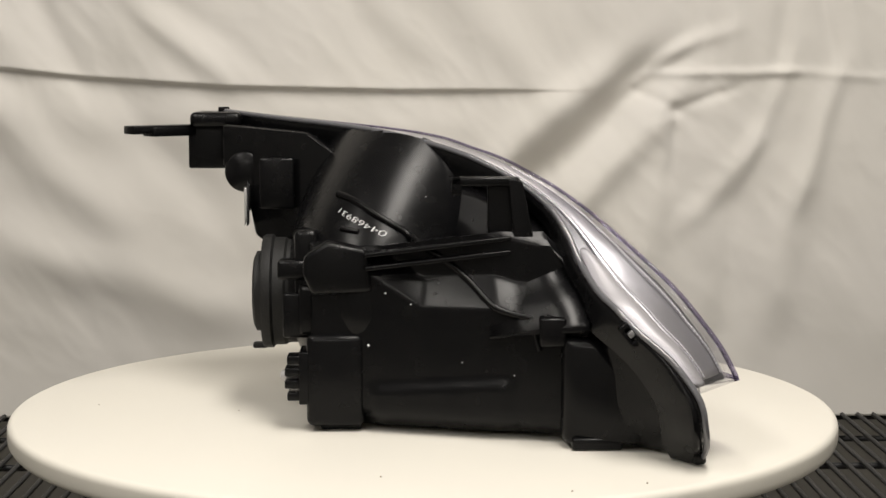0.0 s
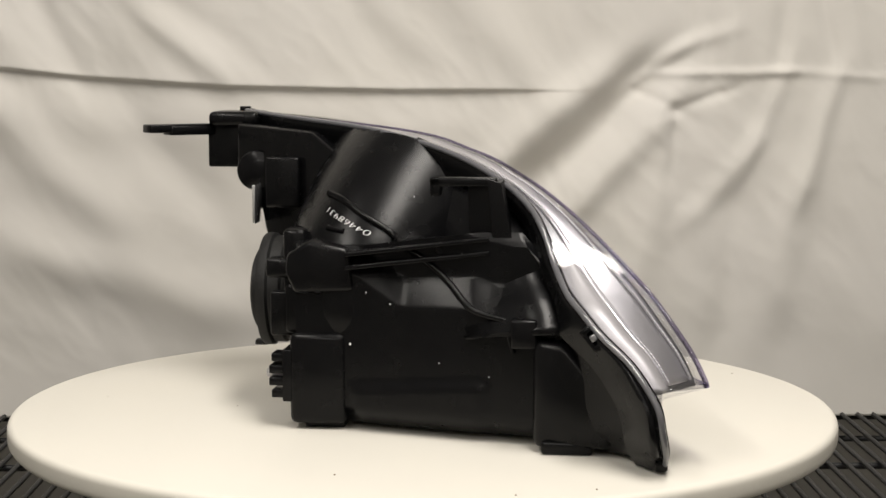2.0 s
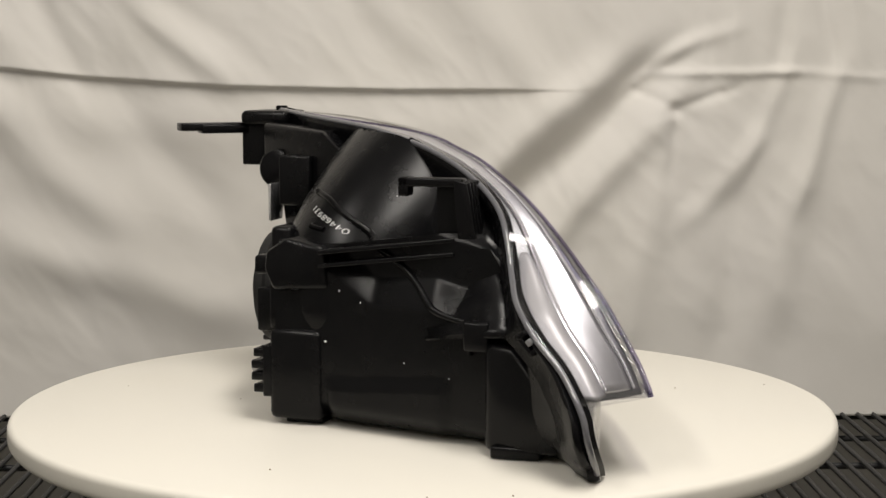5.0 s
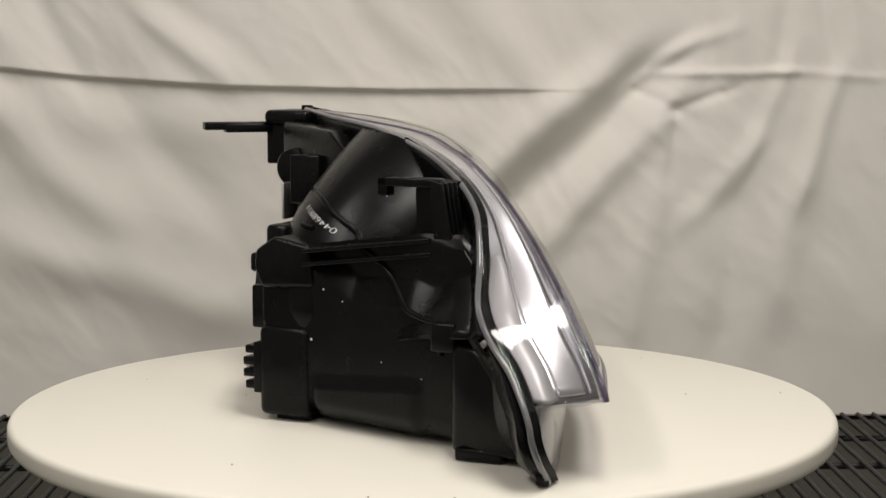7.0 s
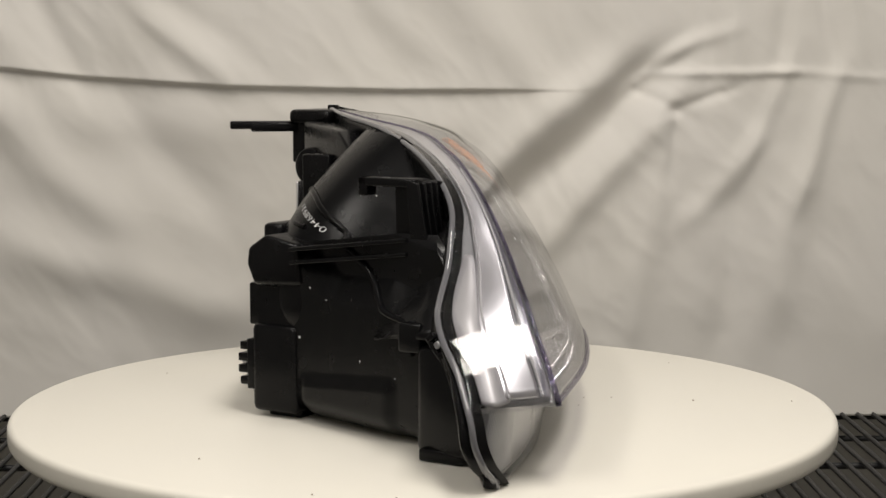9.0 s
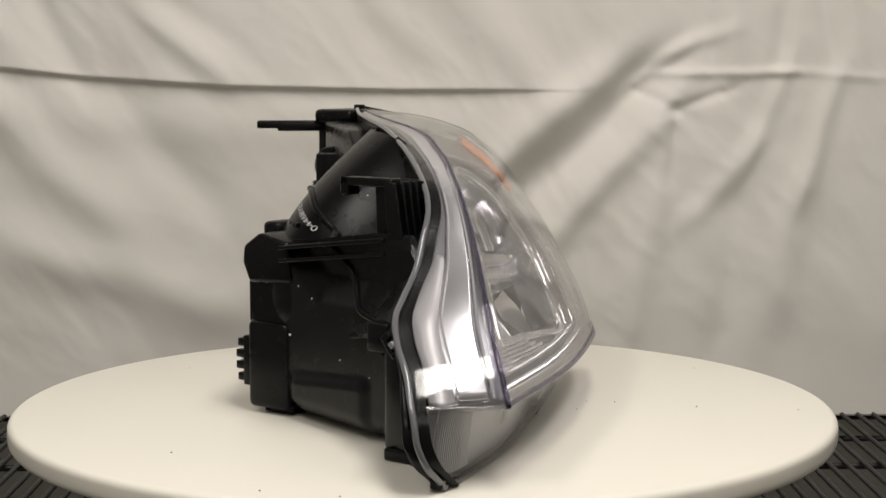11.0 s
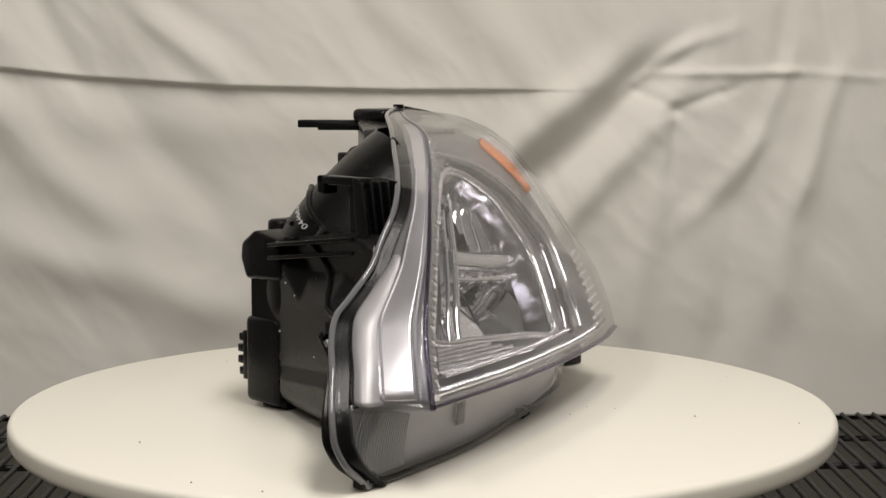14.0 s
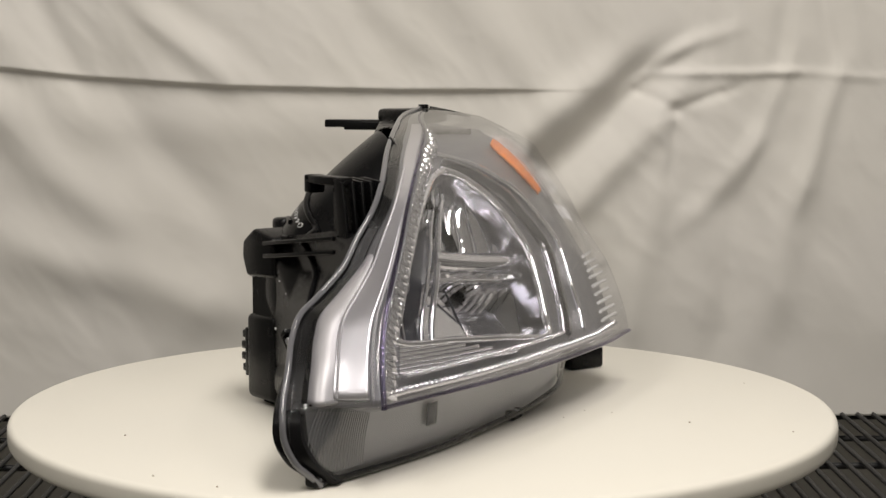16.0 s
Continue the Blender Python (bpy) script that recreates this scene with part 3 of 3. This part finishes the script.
        part("optic_rib", tube_bm([front_in(u, v, 0.006) for u, v in way], 0.0008, 6), GLINT_WHITE, lamp, "clear moulded rib, its glint painted white", smooth=80)
    for k in range(9):
        v = 0.05 + 0.022 * k
        line = [front_in(u, v, 0.008) for u in np.linspace(0.86, 0.985, 12)]
        part("marker_rib", tube_bm(line, 0.0017, 6), GLINT_WHITE, lamp, "bright marker rib", smooth=80)

    # prism strips along the ridge and the lower edge
    bm = bmesh.new()
    bmesh.ops.create_icosphere(bm, subdivisions=1, radius=1.0)
    pr = part("prism", bm, CHROME, lamp, smooth=80)
    cell = pr.data
    bpy.data.objects.remove(pr)
    def prism(u, v, sx, sy, lean):
        e = 0.004
        o = Vector(front_in(u, v, 0.0115))
        x = (Vector(front(u, min(v + e, 1))) - Vector(front(u, max(v - e, 0)))).normalized()
        y = (Vector(front(min(u + e, 1), v)) - Vector(front(max(u - e, 0), v))).normalized()
        x = (x + lean * y).normalized()
        z = x.cross(y).normalized()
        y = z.cross(x)
        ob = new("prism", cell)
        ob.parent = lamp
        ob.matrix_local = Matrix.Translation(o) @ Matrix((x, y, z)).transposed().to_4x4() @ Matrix.Diagonal((sx, sy, 0.0062, 1))
    rng = random.Random(3)
    for k in range(44):
        v = 0.03 + 0.86 * (k / 43) ** 1.25
        prism(0.046 + 0.004 * (k % 2), v, 0.0030 + 0.0026 * v, 0.0105, 0.6 + 0.15 * rng.random())
    for k in range(64):
        prism(0.03 + 0.94 * k / 63, 0.028, 0.0040, 0.0022 + 0.0006 * rng.random(), 0.1)
    for k in range(46):
        prism(0.10 + 0.55 * k / 45, 0.058, 0.0026, 0.0021, 0.1)
    # stepped floor of the opening, dark between
    for k in range(7):
        line = [front_in(u, 0.070 + 0.0095 * k - 0.05 * (u - 0.09), gap - 0.0012) for u in np.linspace(0.085, 0.47 - 0.045 * k, 20)]
        part("floor_step", tube_bm(line, 0.0016, 6), CHROME, lamp, "stepped chrome floor of the opening", smooth=80)

    # side reflector: panels between seam and ridge
    def panel(u0, u1, depth, v0, v1, curve=0.0):
        def fn(u, v):
            uu, vv = u0 + (u1 - u0) * u, v0 + (v1 - v0) * v
            q = side(uu, vv)
            return q + np.array((-0.55, 0.8, 0.0)) * (depth - curve * math.sin(math.pi * u)) 
        return fn
    solid(mesh_object("side_reflector", sheet(panel(0.20, 0.97, 0.012, 0.0, 0.97), 30, 50), grid_faces(30, 50), GREY, lamp, "grey metallised side reflector"), 0.001)
    solid(mesh_object("side_panel", sheet(panel(0.42, 0.82, 0.0075, 0.02, 0.84, 0.001), 12, 40), grid_faces(12, 40), PANEL, lamp, "flat silver panel"), 0.004)
    solid(mesh_object("seal_channel", sheet(panel(0.0, 0.25, 0.015, 0.0, 0.97), 8, 50), grid_faces(8, 50), BLACK, lamp, "glossy black channel beside the seam"), 0.001)
    def pocket(u, v):
        vv = 0.01 + 0.33 * v
        k = math.sqrt(max(0.0, 1 - max(0.0, (v - 0.6) / 0.4) ** 2))
        q = side(0.16 + 0.32 * (0.5 + (u - 0.5) * (0.25 + 0.75 * k)), vv)
        return q + np.array((-0.55, 0.8, 0.0)) * (0.010 - 0.007 * math.sin(math.pi * u) * k)
    solid(mesh_object("marker_reflector", sheet(pocket, 24, 40), grid_faces(24, 40), SATIN, lamp, "rounded silver side marker reflector"), 0.003)
    for u0 in (0.48, 0.86):
        line = [side(u0, v) + np.array((-0.55, 0.8, 0.0)) * 0.007 for v in np.linspace(0.02, 0.62, 140)]
        part("bead_strip", tube_bm(line, [0.0007 + 0.0006 * (k % 2) for k in range(140)], 6), SATIN, lamp, "fine beaded silver strip")
    # grey liner behind the skirt, its fluted corner and a dark square mark
    solid(mesh_object("skirt_liner", sheet(lambda u, v: skirt(u, v) + np.array((-0.009, 0.006 * max(0.0, 1 - u * 8), 0.0)), 110, 14), grid_faces(110, 14), GREY, lamp, "grey liner behind the skirt"), 0.001)
    for k in range(22):
        u = 0.02 + 0.0062 * k
        line = [skirt(u + 0.03 * v * v, 0.12 + 0.86 * v) + np.array((-0.0045, 0.004 * max(0.0, 1 - u * 8), 0.0)) for v in np.linspace(0, 1 - 0.012 * k, 8)]
        part("flute", tube_bm(line, 0.0006, 6), GREY, lamp, "fine grey flute", smooth=80)
    mark = lambda u, v: skirt(0.352 + 0.034 * u, 0.37 + 0.31 * v) + np.array((-0.0055, 0, 0))
    solid(mesh_object("square_mark", sheet(mark, 4, 4), grid_faces(4, 4), SLATE, lamp, "dark square mark"), 0.0008)
    part("skirt_gasket", tube_bm([skirt(u, 0) - np.array((0.003, 0, -0.0012)) for u in np.linspace(0.03, 1, 60)], 0.0026, 8), BLACK, lamp, "black gasket under the skirt", smooth=80)
    return lens


def build_housing(lamp):
    """The black moulded housing with its flange, blocks, ribs and brackets."""
    seam = seam_frame()
    bm = bmesh.new()
    rings = []
    for q, t, p, w in seam:
        n = Vector((-0.54, -0.84, 0))
        k = 0.0025 + 0.0075 * math.exp(-((q.z - 0.035) / 0.045) ** 2)
        corners = [q + n * a + p * b for a, b in ((0.0, 0.0012), (0.8 * k, 0.0012), (k, 0.003), (k, 0.006), (0.6 * k, 0.55 * w), (0.1 * k, w), (-0.010, w), (-0.010, 0.0012))]
        rings.append([bm.verts.new((c.x, c.y, max(c.z, 0.0006))) for c in corners])
    for a, b in zip(rings, rings[1:]):
        for i in range(8):
            bm.faces.new((a[i], a[(i + 1) % 8], b[(i + 1) % 8], b[i]))
    bm.faces.new(rings[0])
    bm.faces.new(rings[-1][::-1])
    flange = part("flange", bm, BLACK, lamp, "black flange gripping the lens", smooth=50)
    part("seal_bead", tube_bm([q + Vector((0.0015, -0.003, 0)) for q, t, p, w in seam], 0.0024, 10), SEAL, flange, "glossy seal bead", smooth=80)

    # main shell, level by level
    bm = bmesh.new()
    rows = []
    fine = seam_frame(600)
    for z in np.linspace(0.003, 0.149, 64):
        s, t, p, w = min(fine, key=lambda r: abs(r[0].z - z))
        e = s + p * (w + 0.001) + Vector((0, 0.008, 0))
        row = [Vector((e.x, e.y, z))]
        for x in np.linspace(min(e.x - 0.012, 0.125), -0.088, 60):
            h = 0.003 + (z - 0.003) * (np.interp(x, [-0.09, -0.035, 0.06], [0.146, 0.148, 0.161]) - 0.003) / 0.146
            row.append(Vector((x, max(wall_y(x, h), e.y + 0.004), h)))
        row += [Vector((-0.091, -0.100, z)), Vector((-0.091, -0.02, z)), Vector((-0.091, 0.03, z)), Vector((-0.06, 0.11, z)), Vector((-0.01, 0.16, z))]
        rows.append([bm.verts.new(q) for q in row])
    for a, b in zip(rows, rows[1:]):
        for i in range(len(a) - 1):
            bm.faces.new((a[i], a[i + 1], b[i + 1], b[i]))
    # close the top towards the bowl, and the floor
    top = rows[-1]
    inner = []
    for v in top:
        d = Vector((v.co.x - 0.03, v.co.y + 0.0, 0))
        inner.append(bm.verts.new(Vector((0.03, 0.0, 0.152)) + d * 0.55))
    for i in range(len(top) - 1):
        bm.faces.new((top[i], top[i + 1], inner[i + 1], inner[i]))
    bm.faces.new(rows[0])
    shell = part("shell", bm, BLACK, lamp, "moulded black plastic shell", smooth=35)
    dome = bowl_mesh("bowl", 1.0, 0.052, BLACK, lamp, "smooth black back of the reflector bowl")
    trees = [BVHTree.FromPolygons([v.co for v in o.data.vertices], [p.vertices[:] for p in o.data.polygons]) for o in (shell, dome)]
    # web between flange and bowl
    web = []
    for q, t, p, w in seam:
        if 0.10 < q.z < 0.241:
            k = min(1.0, max(0.0, (q.x + 0.12) / 0.14))
            web += [q + p * (w + 0.008 * j) + Vector((-0.020 * k * j, 0.008 + 0.006 * j, 0)) for j in range(4)]
    solid(mesh_object("web", web, grid_faces(4, len(web) // 4), BLACK, lamp, "thin black web behind the flange"), 0.002)

    part("corner_box", prism_bm([(0.105, 0.085), (0.130, 0.085), (0.166, 0.042), (0.166, 0.006), (0.105, 0.0035)], (-0.158, -0.24), (-0.10, -0.24), 0.007), BLACK, lamp, smooth=50)
    part("corner_foot", box_bm(0.112, 0.150, -0.19, -0.15, 0.0005, 0.010, 0.002), BLACK, lamp, smooth=50)
    part("flap", box_bm(0.088, 0.108, -0.180, -0.150, 0.078, 0.100, 0.002, m=Matrix.Rotation(-0.0, 4, "Z")), BLACK, lamp, smooth=50)
    part("motor_box", box_bm(-0.093, -0.047, -0.1225, -0.04, 0.0045, 0.0785, 0.006, segments=3), BLACK, lamp, "black levelling motor box", smooth=50)
    part("motor_foot", box_bm(-0.082, -0.05, -0.112, -0.07, 0.0004, 0.008, 0.001), BLACK, lamp, smooth=50)
    part("rear_box", prism_bm([(-0.0955, 0.127), (-0.094, 0.141), (-0.076, 0.1525), (-0.044, 0.146), (-0.040, 0.112), (-0.088, 0.110)], (-0.1245, 0.0), (-0.05, 0.0), 0.004), BLACK, lamp, smooth=50)
    part("rear_step", box_bm(-0.100, -0.060, -0.105, -0.04, 0.075, 0.115, 0.004), BLACK, lamp, smooth=50)
    part("rear_pillar", box_bm(-0.104, -0.085, -0.09, -0.03, 0.10, 0.158, 0.004), BLACK, lamp, smooth=50)
    for z0, z1 in ((0.1440, 0.1580), (0.1335, 0.1470)):
        part("rib", prism_bm([(-0.046, z0), (0.068, z1), (0.068, z1 - 0.0035), (-0.046, z0 - 0.0035)], (-0.134, -0.03), (-0.085, -0.03), 0.001), BLACK, lamp, smooth=50)
    # finned bracket
    part("bracket_arm", box_bm(0.0215, 0.074, -0.133, -0.120, 0.1965, 0.2035, 0.0015), BLACK, lamp, smooth=50)
    part("bracket_hook", box_bm(0.0215, 0.030, -0.133, -0.118, 0.189, 0.2035, 0.0015), BLACK, lamp, smooth=50)
    part("bracket_plate", prism_bm([(0.066, 0.203), (0.077, 0.200), (0.090, 0.134), (0.072, 0.138)], (-0.1335, 0.0), (-0.1305, 0.0), 0.001), BLACK, lamp, smooth=50)
    for k in range(4):
        y = -0.124 + 0.0085 * k
        part("fin", prism_bm([(0.050, 0.202), (0.077, 0.200), (0.088, 0.136), (0.052, 0.136)], (y, 0.0), (y + 0.003, 0.0), 0.001), BLACK, lamp, smooth=50)
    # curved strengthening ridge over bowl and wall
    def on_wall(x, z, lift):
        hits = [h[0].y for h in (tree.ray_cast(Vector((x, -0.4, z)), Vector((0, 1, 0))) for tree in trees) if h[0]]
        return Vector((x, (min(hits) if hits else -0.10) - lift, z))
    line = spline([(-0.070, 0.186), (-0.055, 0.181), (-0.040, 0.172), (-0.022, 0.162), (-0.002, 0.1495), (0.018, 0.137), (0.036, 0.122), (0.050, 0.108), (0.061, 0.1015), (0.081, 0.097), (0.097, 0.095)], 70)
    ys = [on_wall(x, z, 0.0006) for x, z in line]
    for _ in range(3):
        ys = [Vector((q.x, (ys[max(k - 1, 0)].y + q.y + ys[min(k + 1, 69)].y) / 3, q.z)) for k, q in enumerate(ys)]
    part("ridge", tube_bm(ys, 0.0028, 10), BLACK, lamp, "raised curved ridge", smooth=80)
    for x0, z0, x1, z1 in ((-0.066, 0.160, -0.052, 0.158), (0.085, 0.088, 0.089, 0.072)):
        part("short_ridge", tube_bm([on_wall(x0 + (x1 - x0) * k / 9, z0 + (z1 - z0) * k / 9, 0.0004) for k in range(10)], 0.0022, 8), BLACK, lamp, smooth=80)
    bm = bmesh.new()
    for x, z, r in ((-0.0436, 0.070, 0.0012), (0.002, 0.184, 0.0006), (0.07, 0.052, 0.0006), (-0.01, 0.104, 0.0007), (0.03, 0.060, 0.0006), (-0.03, 0.112, 0.0008), (0.05, 0.165, 0.0005)):
        bmesh.ops.create_icosphere(bm, subdivisions=1, radius=r, matrix=Matrix.Translation(on_wall(x, z, 0.0)))
    tagged(part("lint", bm, INK, lamp, "tiny white specks of lint"), kind="stuff")
    # bulb cover on the rear
    m = Matrix.Translation((-0.135, -0.005, 0.098)) @ Matrix.Rotation(-math.pi / 2, 4, "Y")
    cap = part("bulb_cover", lathe_bm([(0.0, 0.009), (0.030, 0.009), (0.034, 0.007), (0.0345, 0.001), (0.0475, 0.001), (0.0485, -0.001), (0.0485, -0.007), (0.046, -0.009), (0.046, -0.018), (0.044, -0.020), (0.044, -0.045)], m, 64), RUBBER, lamp, "round black rubber bulb cover", smooth=40)
    part("pull_tab", box_bm(-0.146, -0.134, -0.010, 0.0, 0.049, 0.0535, 0.001), RUBBER, cap, smooth=50)
    part("cap_lug", box_bm(-0.118, -0.09, -0.092, -0.070, 0.118, 0.134, 0.003), BLACK, lamp, smooth=50)
    part("cap_lug", box_bm(-0.113, -0.09, -0.098, -0.085, 0.072, 0.108, 0.002), BLACK, lamp, smooth=50)
    # socket with prongs below it
    sock = part("socket", box_bm(-0.099, -0.091, -0.120, -0.085, 0.022, 0.064, 0.001), BLACK, lamp, "black adjuster socket", smooth=50)
    for k in range(4):
        part("prong", box_bm(-0.1115 + 0.002 * abs(k - 1.5), -0.097, -0.117, -0.098, 0.0245 + 0.0098 * k, 0.0312 + 0.0098 * k, 0.001), BLACK, sock, smooth=50)
    part("screw_head", lathe_bm([(0, 0.006), (0.003, 0.006), (0.0045, 0.004), (0.0045, -0.01)], Matrix.Translation((-0.1085, -0.104, 0.043)) @ Matrix.Rotation(-math.pi / 2, 4, "Y"), 16), SATIN, sock, "bright metal adjuster screw", smooth=50)
    # upper rear frame with its arm
    part("upper_frame", prism_bm([(-0.180, 0.237), (-0.180, 0.199), (-0.172, 0.199), (-0.158, 0.183), (-0.149, 0.140), (-0.120, 0.122), (-0.088, 0.122), (-0.058, 0.205), (-0.10, 0.232)], (-0.058, -0.75), (0.0, -0.75), 0.003), BLACK, lamp, smooth=50)
    part("frame_box", box_bm(-0.142, -0.112, 0.020, 0.06, 0.166, 0.210, 0.002), BLACK, lamp, smooth=50)
    part("corner_block", box_bm(-0.2145, -0.176, 0.105, 0.145, 0.196, 0.2365, 0.002), BLACK, lamp, smooth=50)
    part("corner_cap", box_bm(-0.212, -0.165, 0.095, 0.15, 0.234, 0.2475, 0.005, segments=3), BLACK, lamp, smooth=50)
    m = Matrix.Translation((-0.2125, 0.113, 0.2325)) @ Matrix.Rotation(math.atan2(-0.043, -0.050), 4, "Z")
    arm = part("mounting_tab", box_bm(-0.01, 0.066, -0.009, 0.009, -0.004, 0.0035, 0.0012, m=m), BLACK, lamp, "black mounting tab", smooth=50)
    part("tab_step", box_bm(-0.01, 0.046, -0.0095, 0.0095, -0.0065, 0.002, 0.0012, m=m), BLACK, arm, smooth=50)
    part("top_pin", box_bm(-0.190, -0.180, 0.130, 0.136, 0.246, 0.2515, 0.0008), BLACK, lamp, smooth=50)
    part("spring_clip", box_bm(-0.1565, -0.1535, 0.03, 0.06, 0.150, 0.184, 0.001), CHROME, lamp, "bright bent spring clip", smooth=50)
    part("rear_roller", lathe_bm([(0, 0.02), (0.016, 0.02), (0.018, 0.018), (0.018, -0.02), (0, -0.02)], Matrix.Translation((-0.158, 0.075, 0.196)) @ Matrix.Rotation(math.pi / 2, 4, "X"), 32), BLACK, lamp, smooth=50)
    part("rear_foot", box_bm(-0.095, -0.034, 0.198, 0.238, 0.0005, 0.020, 0.002), BLACK, lamp, "black rear mounting foot", smooth=50)
    # retaining clips on the flange and the gasket
    for c, r, axis in (((0.150, -0.2240, 0.0945), 0.9, "Y"), ((0.198, -0.232, 0.0062), 1.9, "Z"), ((0.1045, 0.0155, 0.0055), 2.05, "Z")):
        m = Matrix.Translation(c) @ Matrix.Rotation(r, 4, axis) @ Matrix.Diagonal((0.8, 0.9, 0.9, 1))
        clip = part("retaining_clip", box_bm(-0.011, 0.011, -0.004, 0.004, -0.005, -0.001, 0.0008, m=m), BLACK, lamp, "small black retaining clip", smooth=50)
        for dx in (-0.009, 0.009):
            part("clip_ear", box_bm(dx - 0.0025, dx + 0.0025, -0.005, 0.005, -0.004, 0.0045, 0.0008, m=m), BLACK, clip, smooth=50)
        part("clip_pin", box_bm(-0.003, 0.003, -0.0045, 0.0045, -0.001, 0.004, 0.0008, m=m), GREY, clip, "pale pin", smooth=50)

    # printed number, running up the bowl upside down
    cu = bpy.data.curves.new("printed_number", "FONT")
    cu.offset = -0.00018
    cu.body, cu.size, cu.align_x = "04468931", 0.0085, "LEFT"
    tmp = new("printed_number", cu)
    me = bpy.data.meshes.new_from_object(tmp.evaluated_get(bpy.context.evaluated_depsgraph_get()))
    bpy.data.objects.remove(tmp)
    width = max(v.co.x for v in me.vertices)
    p0, p1 = Vector((-0.0298, -0.1045, 0.1558)), Vector((-0.0638, -0.0760, 0.1724))
    x = (p1 - p0) / width
    n = Vector((-0.6, -0.78, 0.15)).normalized()
    y = n.cross(x.normalized()).normalized() * 0.72
    for v in me.vertices:
        q = p0 + x * v.co.x + y * (v.co.y - 0.003)
        h = trees[1].ray_cast(q + n * 0.06, -n)
        v.co = (h[0] if h[0] else q) + n * 0.0006
    me.materials.append(INK)
    ob = new("printed_number", me)
    ob.parent = lamp
    tagged(ob, "small white printed number")


def build_headlight():
    lamp = tagged(new("headlight"), "car headlight with black housing and clear lens on turntable", "headlight")
    build_front(lamp)
    build_housing(lamp)
    return lamp


def motions(top, lamp):
    times = [2.0 * k for k in range(9)]
    for thing in (top, lamp):
        walk(thing, [(t, pose(0, 0, 0, 0, 0, turn_at(t))) for t in times])


build_room()
build_backdrop()
build_shelf()
tabletop = build_turntable()
headlight = build_headlight()
motions(tabletop, headlight)
